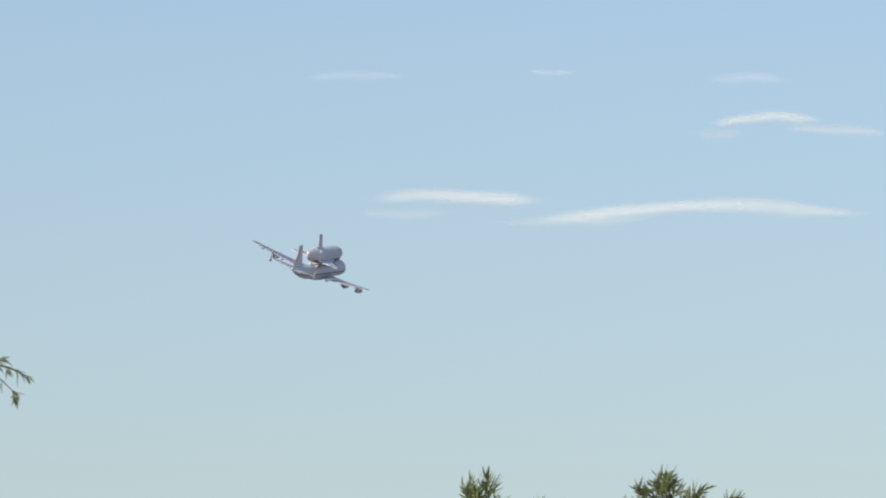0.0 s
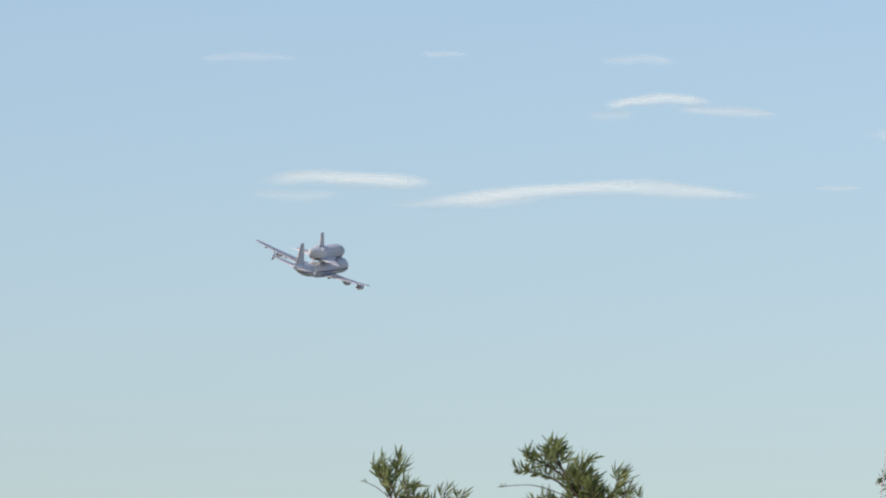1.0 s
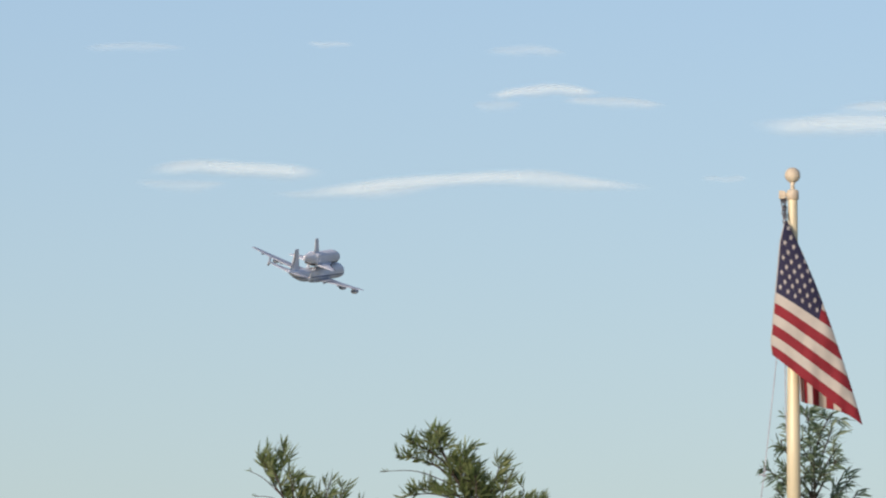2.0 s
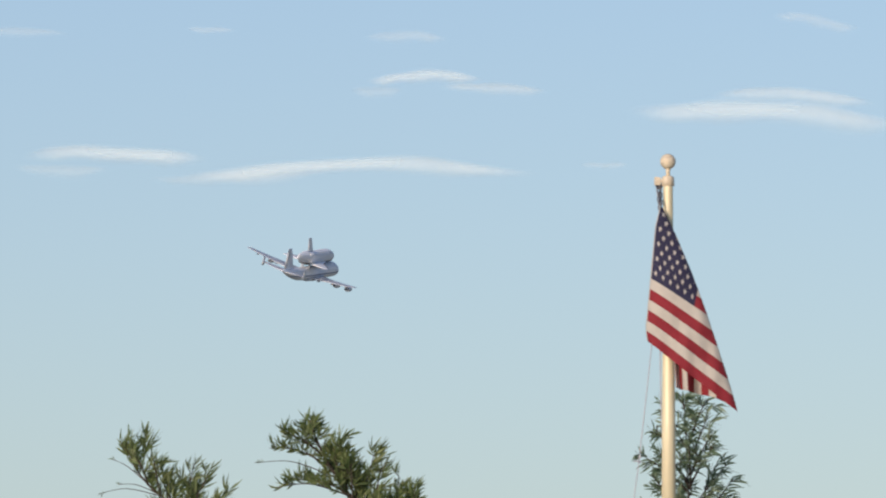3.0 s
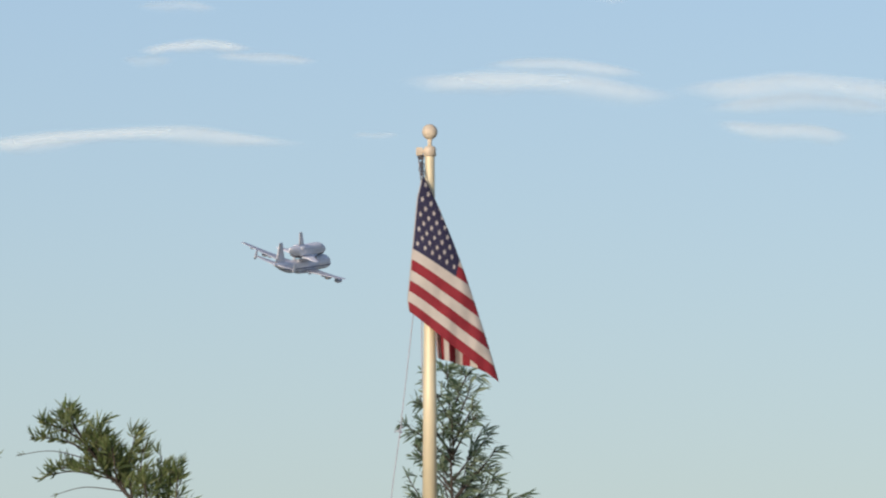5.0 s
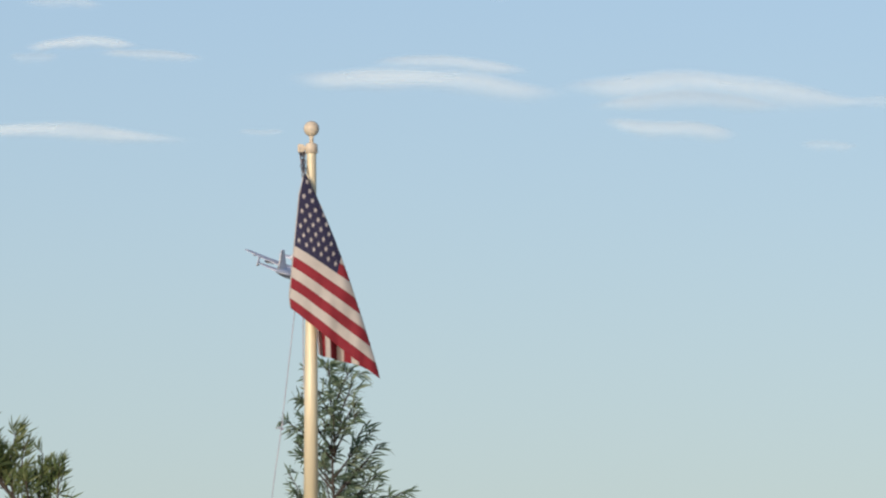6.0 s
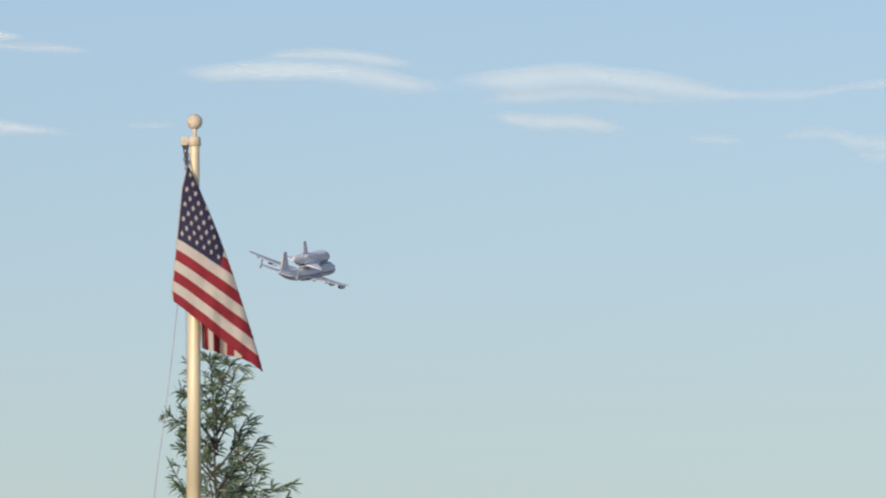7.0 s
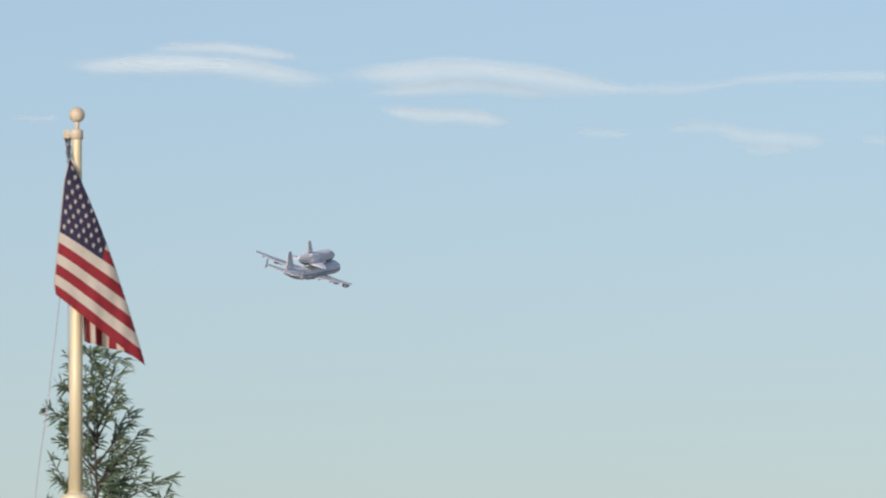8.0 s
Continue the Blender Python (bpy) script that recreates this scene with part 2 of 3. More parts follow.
# ---- carrier airliner: x forward, y left, z up, origin in the middle of the hull ----
def build_carrier():
    plane = tagged(new("carrier_airliner"), "white four-engined jumbo jet carrying a space shuttle on its back", "airplane")
    hull_keys = [(34.2, -1.0, 0.1, 0.1), (33.4, -0.95, 1.2, 1.15), (31.5, -0.5, 2.2, 2.2), (28.5, 0.15, 2.95, 3.3), (24, 0.55, 3.25, 3.9), (14, 0.5, 3.25, 3.85),
                 (8, 0.1, 3.25, 3.35), (-8, 0.0, 3.25, 3.25), (-16, 0.2, 3.1, 3.05), (-24, 1.1, 2.25, 2.25), (-30, 2.0, 1.3, 1.35), (-33.6, 2.6, 0.6, 0.7), (-34.6, 2.75, 0.2, 0.25)]
    fuselage = part("fuselage", hull(smooth_sections(hull_keys, 4), 36), hazy_hull_paint, plane, "white hull with a dark blue stripe")
    for side in (1, -1):
        bm = bmesh.new()
        skin(bm, [[(32.2 - 0.9 * f + dx, side * (0.6 + 0.95 * f), 1.45 + 0.1 * f + dz) for dx, dz in ((0, 0), (-0.45, 0.55), (-0.6, 0.5), (-0.15, -0.05))] for f in (0.0, 0.35, 0.7, 1.0)])
        part("cockpit_window", bm, glass_dark, fuselage, "dark cockpit window", False)
    fairing = hull([(15, -2.4, 0.3, 0.2), (11, -2.5, 2.8, 1.1), (2, -2.6, 3.5, 1.3), (-6, -2.5, 3.3, 1.2), (-11, -2.2, 0.6, 0.4)], 24)
    part("wing_fairing", fairing, hazy_wing_metal, plane)
    for side in (1, -1):
        wing = part("wing", foil([(side * 1.0, 16.0, -3.4, -2.3, 1.15), (side * 3.3, 13.6, -3.6, -2.1, 1.05), (side * 11.9, 6.0, -4.6, -0.6, 0.62),
                                  (side * 21.2, -1.6, -9.2, 1.25, 0.38), (side * 28.8, -8.1, -12.6, 3.0, 0.2), (side * 29.8, -9.6, -13.0, 3.2, 0.08)]), hazy_wing_metal, plane, "grey metal wing")
        for span, lead, z in ((7.2, -3.6, -1.7), (15.4, -6.0, -0.1), (18.6, -7.4, 0.5), (24.5, -9.8, 1.7)):
            part("flap_fairing", hull([(lead + 2.6, z, 0.1, 0.1), (lead + 1.4, z - 0.2, 0.28, 0.4), (lead - 0.8, z - 0.15, 0.26, 0.36), (lead - 2.4, z + 0.05, 0.05, 0.05)], 10, y=side * span), hazy_wing_metal, wing)
        for span, x, z, lead in ((11.9, 8.6, -2.95, 5.4), (21.2, 0.6, -1.15, -2.0)):
            engine = part("engine", hull([(x + 3.1, z, 1.12, 1.12), (x + 3.0, z, 1.22, 1.22), (x + 1.6, z, 1.3, 1.3), (x - 0.3, z, 1.2, 1.2), (x - 0.9, z, 1.06, 1.06), (x - 0.85, z, 0.85, 0.85), (x - 2.4, z, 0.62, 0.62)], 22, y=side * span), hazy_nacelle_metal, plane, "grey jet engine pod")
            part("exhaust_cone", hull([(x - 2.2, z, 0.5, 0.5), (x - 2.9, z, 0.34, 0.34), (x - 3.5, z, 0.06, 0.06)], 14, y=side * span), dark_metal, engine, "dark exhaust cone")
            part("intake_lip", hull([(x + 3.2, z, 1.16, 1.16), (x + 3.28, z, 1.08, 1.08), (x + 2.9, z, 1.02, 1.02), (x + 2.9, z, 1.25, 1.25)], 22, y=side * span), dark_metal, engine, "bare metal intake lip")
            part("pylon", foil([(z + 1.0, x + 2.2, x - 2.6, side * span, 0.32), (z + 2.1, lead + 2.4, lead - 4.2, side * span, 0.26)], True), hazy_nacelle_metal, plane)
        stab = part("stabilizer", foil([(side * 0.8, -23.8, -33.0, 2.1, 0.5), (side * 2.0, -24.8, -33.2, 2.25, 0.45), (side * 11.0, -31.0, -34.9, 3.45, 0.18)]), hazy_wing_metal, plane, "grey tailplane")
        part("endplate_fin", foil([(1.75, -32.0, -35.0, side * 11.1, 0.16), (2.2, -31.8, -35.1, side * 11.1, 0.2), (6.4, -32.6, -35.2, side * 11.1, 0.16), (6.8, -33.1, -35.1, side * 11.1, 0.1)], True), hazy_white_paint, stab, "white endplate fin")
    fin = part("tail_fin", foil([(1.6, -17.5, -33.2, 0, 0.5), (3.6, -21.6, -33.3, 0, 0.55), (5.0, -23.2, -33.5, 0, 0.52), (13.2, -30.0, -34.7, 0, 0.3), (14.0, -30.9, -34.8, 0, 0.16)], True), hazy_white_paint, plane, "tall white tail fin")
    part("rudder_seam", foil([(4.2, -30.4, -30.5, 0, 0.5), (13.0, -33.1, -33.18, 0, 0.34)], True), dark_metal, fin)
    for side in (1, -1):
        bm = tube(bmesh.new(), [(-6.5, side * 1.7, 2.6), (-7.2, side * 2.0, 5.7)], [0.28, 0.24])
        tube(bm, [(-9.6, side * 1.5, 2.5), (-7.2, side * 2.0, 5.7)], [0.18, 0.18])
        tube(bm, [(-6.8, side * 1.0, 2.9), (-7.2, side * 2.0, 5.7)], [0.16, 0.16])
        part("aft_strut", bm, hazy_white_paint, plane, "white aft mounting strut")
        part("fore_strut", tube(bmesh.new(), [(13.0, side * 1.4, 3.9), (13.6, side * 0.35, 6.2)], [0.2, 0.18]), hazy_white_paint, plane, "white forward mounting strut")
    return plane


# ---- space shuttle orbiter, in the airliner's space ----
def build_orbiter():
    ship = tagged(new("space_shuttle"), "white winged space shuttle riding on a jumbo jet", "space shuttle")
    body_keys = [(23.6, 7.0, 0.1, 0.1), (22.9, 7.15, 0.95, 0.85), (21, 7.5, 1.75, 1.6), (18.5, 7.95, 2.3, 2.4), (15.5, 8.25, 2.6, 2.9), (11, 8.3, 2.7, 3.0), (-4, 8.1, 2.7, 3.0), (-9.5, 8.0, 2.75, 3.0)]
    body = part("fuselage", hull(smooth_sections(body_keys, 4), 32, 2.6), hazy_tile_white, ship, "white quilted shuttle hull")
    belly_keys = [(22.4, 6.8, 0.7, 0.55), (20, 6.5, 1.75, 0.85), (15, 6.0, 2.3, 0.65), (-9.4, 5.65, 2.45, 0.65), (-11.5, 5.75, 2.3, 0.3)]
    part("belly", hull(smooth_sections(belly_keys, 3), 24, 3.0), tile_black, ship, "black tiled belly")
    for side in (1, -1):
        part("wing", foil([(side * 1.5, 13.0, -9.8, 5.85, 0.5), (side * 2.9, 11.0, -9.9, 5.85, 0.5), (side * 4.9, 2.6, -10.0, 5.9, 0.62), (side * 11.4, -6.0, -10.2, 6.1, 0.32), (side * 11.9, -7.2, -10.0, 6.12, 0.14)]), hazy_tile_white, ship, "white delta wing")
        edge = tube(bmesh.new(), [(11.4, side * 2.85, 5.85), (2.8, side * 5.0, 5.9), (-5.9, side * 11.45, 6.1)], [0.16, 0.28, 0.16])
        part("leading_edge", edge, tile_black, ship, "dark grey wing leading edge")
        pod = hull([(-1.6, 9.7, 0.15, 0.15), (-3.6, 9.85, 0.85, 0.8), (-7.0, 9.95, 1.15, 1.1), (-9.8, 9.85, 1.15, 1.1), (-11.2, 9.7, 0.5, 0.5)], 18, y=side * 1.6)
        part("engine_pod", pod, hazy_tile_white, ship)
        bm = bmesh.new()
        skin(bm, [[(18.9 - 0.5 * f + dx, side * (0.35 + 1.4 * f), 9.95 - 0.35 * f + dz) for dx, dz in ((0.35, 0), (-0.2, 0.45), (-0.35, 0.4), (0.2, -0.05))] for f in (0.0, 0.5, 1.0)])
        part("cockpit_window", bm, glass_dark, body, "dark cockpit window", False)
    part("tail_cone", hull(smooth_sections([(-9.2, 8.3, 2.75, 2.9), (-11.5, 8.45, 2.6, 2.65), (-14.5, 8.7, 2.1, 2.2), (-17.5, 8.9, 1.4, 1.75), (-19.4, 9.0, 0.8, 1.35), (-20.2, 9.05, 0.4, 0.9), (-20.5, 9.05, 0.1, 0.3)], 3), 28, 2.2), hazy_cone_paint, ship, "smooth white tail cone")
    part("tail_fin", foil([(10.4, -1.8, -9.4, 0, 0.42), (11.2, -3.4, -9.8, 0, 0.42), (17.6, -9.3, -13.2, 0, 0.28), (18.4, -10.2, -13.5, 0, 0.16)], True), hazy_tile_white, ship, "white swept shuttle fin")
    part("bay_door_seam", tube(bmesh.new(), [(13, 0, 11.26), (-3, 0, 11.06)], [0.05, 0.05], 6), tile_black, body)
    return ship


# ---- flagpole ----
def build_flagpole():
    pole = tagged(new("flagpole"), "tall cream metal flagpole with a ball finial and rope", "flagpole")
    pole.location = (0, POLE, 0)
    top, joint = FINIAL, FINIAL - 3.765
    upper = part("upper_shaft", turned(bmesh.new(), [(joint, 0.073), (joint + 1.2, 0.066), (top - 1.4, 0.054), (top - 0.25, 0.048), (top - 0.16, 0.048)]), pole_metal, pole, "tapered cream metal shaft")
    part("lower_shaft", turned(bmesh.new(), [(0, 0.12), (0.4, 0.12), (3.5, 0.112), (joint - 0.06, 0.104)]), pole_metal, pole, "thicker lower shaft")
    part("joint_collar", turned(bmesh.new(), [(joint - 0.16, 0.106), (joint - 0.14, 0.140), (joint - 0.05, 0.150), (joint - 0.012, 0.147), (joint + 0.004, 0.136), (joint + 0.014, 0.095), (joint + 0.03, 0.082), (joint + 0.034, 0.07)]), pole_metal, pole, "stepped joint collar")
    part("foot_collar", turned(bmesh.new(), [(0, 0.26), (0.04, 0.26), (0.09, 0.2), (0.14, 0.13), (0.15, 0.118)]), pole_metal, pole)
    ball = bmesh.new()
    turned(ball, [(top + 0.077 * math.sin(radians(a)), max(0.004, 0.077 * math.cos(radians(a)))) for a in range(-90, 91, 12)])
    part("ball_finial", ball, truck_metal, pole, "weathered bronze-coloured ball")
    part("finial_stem", turned(bmesh.new(), [(top - 0.16, 0.022), (top - 0.1, 0.02), (top - 0.07, 0.026)], 14), truck_metal, pole)
    cap = part("pole_cap", turned(bmesh.new(), [(top - 0.245, 0.052), (top - 0.24, 0.062), (top - 0.16, 0.060), (top - 0.145, 0.045), (top - 0.14, 0.02)]), truck_metal, pole, "cast truck cap")
    bm = bmesh.new()
    skin(bm, [[(x, y * w, top - 0.195 + z * h) for y, z in ((-1, -1), (-1.25, 0), (-1, 1), (1, 1), (1.25, 0), (1, -1))] for x, w, h in ((-0.03, 0.02, 0.018), (-0.068, 0.02, 0.016), (-0.074, 0.026, 0.036), (-0.125, 0.026, 0.042), (-0.135, 0.018, 0.034))])
    part("pulley_arm", bm, truck_metal, cap, "pulley bracket", False)
    wheel = bmesh.new()
    skin(wheel, [[(-0.09 + r * math.cos(k * math.pi / 8), y, top - 0.245 + r * math.sin(k * math.pi / 8)) for k in range(16)] for y, r in ((-0.014, 0.032), (-0.006, 0.024), (0.006, 0.024), (0.014, 0.032))])
    part("pulley_wheel", wheel, snap_metal, cap, "dark pulley wheel")
    return pole


# ---- flag: hangs limp from the rope, folded along its diagonal ----
FLY, HOIST = 1.83, 1.22
FLAG_TOP, FLAG_FOOT, FLAG_TIP, FLAG_BACK = (-0.066, 0.444), (-0.195, 1.790), (0.680, 2.485), (0.075, 2.245)


def drape(s, h):
    """Where the cloth s along the fly and h down the hoist hangs, from the ball of the pole."""
    k, j = s / FLY, h / HOIST
    a, b, c, d = (np.array(p) for p in (FLAG_TOP, FLAG_FOOT, FLAG_TIP, FLAG_BACK))
    q = k - j
    if q <= 0:
        p = a + j * (b - a) + k * (c - b)
        near = k / max(j, 1e-6)
        edge = math.exp(-k / 0.14)
        p = p + np.array([-0.03 * min(1.0, 6 * j) + 0.03 * max(0.0, (j - 0.88) / 0.12) ** 2, 0.006 * j]) * edge
    else:
        gather = 0.08 * math.log(1 + math.exp((j - 0.38) / 0.08)) / 0.62
        tuck = j + (min(1.0, gather) - j) * q / (q + 0.05)
        p = a + k * (d - a) + tuck * (c - d)
        p[1] -= 0.34 * tuck ** 2 * (1 - tuck) * k ** 5
        near = j / max(k, 1e-6)
    p = p + np.array([0.055, -0.012]) * max(0.0, near) ** 1.5 * math.sin(math.pi * min(1.0, max(j, k, 0.0)) ** 0.8)
    free = min(1.0, max(0.0, j * 1.3)) * min(1.0, k * 3)
    y = -0.135 + 0.035 * math.tanh(q / 0.07)
    front = 0.5 - 0.5 * math.tanh(q / 0.05)
    y -= front * free * (0.012 + 0.011 * math.sin(11 * s + 5 * h + 0.6) + 0.003 * math.sin(23 * s - 9 * h))
    y += (1 - front) * (0.05 + 0.085 * math.sin(2 * math.pi * 3.1 * j + 2.2)) * min(1.0, 2.0 * max(0.0, q)) * min(1.0, max(0.0, (p[0] - 0.02) * 6))
    y += 0.12 * max(0.0, p[0] - 0.12) ** 1.2
    y += 0.05 * math.exp(-k / 0.05) * min(1.0, 3 * j)
    sag = 0.008 * math.sin(math.pi * min(1.0, k)) * (1 if q <= 0 else 0) * j * j
    return Vector((p[0] - 0.6 * sag, y, -p[1] - sag))


def sheet(bm, s0, s1, h0, h1, ns, nh, thick=0.0015):
    """A thin closed panel of the cloth."""
    grid = []
    for i in range(ns + 1):
        row = []
        for j in range(nh + 1):
            s, h = s0 + (s1 - s0) * i / ns, h0 + (h1 - h0) * j / nh
            p = drape(s, h)
            n = (drape(s + 0.004, h) - p).cross(drape(s, h + 0.004) - p)
            n = n.normalized() if n.length > 1e-9 else Vector((0, -1, 0))
            row.append((bm.verts.new(p + n * thick), bm.verts.new(p - n * thick)))
        grid.append(row)
    for i in range(ns):
        for j in range(nh):
            a, b, c, d = grid[i][j], grid[i + 1][j], grid[i + 1][j + 1], grid[i][j + 1]
            bm.faces.new((a[0], b[0], c[0], d[0]))
            bm.faces.new((d[1], c[1], b[1], a[1]))
    rim = [grid[i][0] for i in range(ns + 1)] + [grid[ns][j] for j in range(1, nh + 1)] + [grid[i][nh] for i in range(ns - 1, -1, -1)] + [grid[0][j] for j in range(nh - 1, 0, -1)]
    for a, b in zip(rim, rim[1:] + rim[:1]):
        bm.faces.new((a[0], a[1], b[1], b[0]))
    return bm


def build_flag():
    flag = tagged(new("flag"), "limp red, white and blue flag with stars and stripes hanging folded", "flag")
    flag.location = (0, POLE, FINIAL)
    canton_s, stripe = 0.755, HOIST / 13
    for i in range(13):
        s0 = canton_s if i < 7 else 0.0
        part("stripe", sheet(bmesh.new(), s0, FLY, i * stripe, (i + 1) * stripe, int((FLY - s0) / 0.007), 14), red_cloth if i % 2 == 0 else white_cloth, flag, "red stripe" if i % 2 == 0 else "white stripe")
    canton = part("canton", sheet(bmesh.new(), 0.0, canton_s, 0.0, 7 * stripe, 110, 96), navy_cloth, flag, "dark blue star field")
    part("hoist_band", sheet(bmesh.new(), -0.014, 0.0, 0.0, HOIST, 2, 30, 0.003), white_cloth, flag, "white hoist band")
    for r in range(9):
        for c in range(6 if r % 2 == 0 else 5):
            sc = canton_s * ((2 * c + 1) if r % 2 == 0 else (2 * c + 2)) / 12
            hc = 7 * stripe * (r + 1) / 10
            bm, rad = bmesh.new(), 0.030
            for face in (1, -1):
                ring = []
                for k in range(11):
                    if k == 10:
                        s, h = sc, hc
                    else:
                        a, q = math.pi * k / 5, rad if k % 2 == 0 else rad * 0.42
                        s, h = sc + q * math.sin(a), hc - q * math.cos(a)
                    p = drape(s, h)
                    n = (drape(s + 0.004, h) - p).cross(drape(s, h + 0.004) - p).normalized()
                    ring.append(bm.verts.new(p + n * 0.004 * face))
                mid = ring.pop()
                for k in range(10):
                    bm.faces.new((mid, ring[k], ring[(k + 1) % 10]))
            part("star", bm, white_cloth, canton, "", False)
    p = drape(-0.02, 0.03)
    bm = bmesh.new()
    tube(bm, [p + Vector((0.012 * math.cos(a), -0.01, 0.02 * math.sin(a))) for a in np.linspace(0, 6.0, 14)], [0.004] * 14, 6)
    part("snap_hook", bm, snap_metal, flag, "dull steel snap hook")
    return flag


def build_halyard():
    rope = tagged(new("halyard"), "thin pale rope slanting down beside the flagpole", "rope")
    rope.location = (0, POLE, FINIAL)
    head = drape(-0.02, 0.0)
    slack = spline([(-0.156, -0.13, -1.76), (-0.215, -0.12, -2.3), (-0.295, -0.14, -3.0), (-0.39, -0.15, -3.75), (-0.48, -0.16, -5.0), (-0.42, -0.16, -7.0), (-0.15, -0.14, -9.2)], 8)
    part("outer_line", tube(bmesh.new(), slack, [0.0052] * len(slack), 7), rope_fibre, rope, "pale slack line")
    near = spline([(-0.115, 0.0, -0.24), (-0.088, 0.02, -0.5), (-0.08, 0.03, -0.9), (-0.080, 0.02, -1.9), (-0.070, 0.05, -2.5), (-0.04, 0.10, -3.2), (-0.03, 0.19, -4.0), (-0.03, 0.17, -6.0), (-0.09, 0.12, -9.0)], 8)
    part("inner_line", tube(bmesh.new(), near, [0.006] * len(near), 7), rope_fibre, rope)
    lead = spline([(-0.065, 0.0, -0.24), (-0.08, -0.06, -0.33), (head.x, head.y, head.z)], 6)
    part("top_line", tube(bmesh.new(), lead, [0.011] * len(lead), 7), snap_metal, rope, "dark chain and clips")
    for z, x in ((-0.29, -0.088), (-0.335, -0.078), (-0.375, -0.085), (-0.41, -0.074)):
        bm = bmesh.new()
        tube(bm, [(x + 0.019 * math.cos(a), -0.04 + 0.008 * math.sin(a), z + 0.026 * math.sin(a)) for a in np.linspace(0, 5.9, 12)], [0.0075] * 12, 6)
        part("chain_link", bm, snap_metal, rope, "dark chain link")
    knot = bmesh.new()
    tube(knot, [(-0.285 + 0.012 * math.cos(a), -0.14 + 0.01 * math.sin(a), -2.985 + 0.008 * a) for a in np.linspace(-1, 7, 18)], [0.006] * 18, 6)
    tube(knot, [(-0.285, -0.14, -2.99), (-0.32, -0.15, -2.97), (-0.345, -0.15, -2.985)], [0.009, 0.008, 0.006], 6)
    part("knot", knot, rope_fibre, rope, "small knot")
    cleat = bmesh.new()
    tube(cleat, [(-0.15, -0.13, -9.32), (-0.15, -0.13, -9.22), (-0.145, -0.12, -9.18), (-0.15, -0.13, -9.06)], [0.01, 0.016, 0.02, 0.01], 8)
    tube(cleat, [(-0.145, -0.12, -9.19), (-0.08, -0.06, -9.19)], [0.016, 0.02], 8)
    part("cleat", cleat, snap_metal, rope)
    return rope


# ---- trees ----
def leaf(bm, p, d, length, width, rng, droop, curl):
    """A narrow leaf, broadest below the middle, folded a little along its rib and bent over towards curl."""
    up = Vector((rng.uniform(-1, 1), rng.uniform(-1.4, 0.2), rng.uniform(-0.2, 1)))
    side = d.cross(up)
    side = side.normalized() if side.length > 1e-4 else Vector((1, 0, 0))
    fold = side.cross(d).normalized() * width * 0.16
    rows = []
    for f, w in ((0.0, 0.10), (0.2, 0.72), (0.42, 1.0), (0.7, 0.66), (1.0, 0.0)):
        c = p + d * (length * f) + curl * (length * 0.34 * f * f) + Vector((0, 0, -droop * length * f * f))
        rows.append([c] if w == 0 else [c - side * width * w / 2 + fold * w, c, c + side * width * w / 2 + fold * w])
    vs = [[bm.verts.new(q) for q in r] for r in rows]
    for r, q in zip(vs, vs[1:]):
        if len(q) == 3:
            bm.faces.new((r[0], r[1], q[1], q[0]))
            bm.faces.new((r[1], r[2], q[2], q[1]))
        else:
            bm.faces.new((r[0], r[1], q[0]))
            bm.faces.new((r[1], r[2], q[0]))


def spray(wood, green, p, d, length, rng, size, droop, lean, count=9):
    """A leafy twig: a thin bent stalk with narrow leaves set in two ranks along it, all blown over the same way."""
    d = d.normalized()
    bend = Vector((rng.uniform(-0.3, 0.3), rng.uniform(-0.3, 0.3), rng.uniform(-0.25, 0.3)))
    pts = [p + d * length * f + bend * length * f * f for f in (0, 0.35, 0.7, 1.0)]
    tube(wood, pts, [0.0045, 0.004, 0.003, 0.0015], 4)
    across = d.cross(Vector((rng.gauss(0, 0.5), 1.0, rng.gauss(0, 0.5)))).normalized()
    curl = (lean * 2.2 + Vector((rng.gauss(0, 0.25), rng.gauss(0, 0.25), rng.gauss(0, 0.2))))
    for i in range(count):
        f = 0.12 + 0.88 * (i + 0.5 * rng.random()) / count
        k = min(2, int(f * 3))
        q = pts[k].lerp(pts[k + 1], min(1.0, f * 3 - k))
        tip = (pts[k + 1] - pts[k]).normalized()
        w = across * (1 if i % 2 else -1) + Vector((rng.gauss(0, 0.3), rng.gauss(0, 0.4), rng.gauss(0, 0.3)))
        w = w - tip * w.dot(tip)
        spread = rng.uniform(0.5, 0.95) * (1.15 - 0.75 * f)
        leaf(green, q, (tip + w * spread + lean * 0.5).normalized(), size * rng.uniform(0.6, 1.25) * (1.1 - 0.25 * f), size * rng.uniform(0.13, 0.18), rng, droop * rng.uniform(0.0, 1.2), curl)


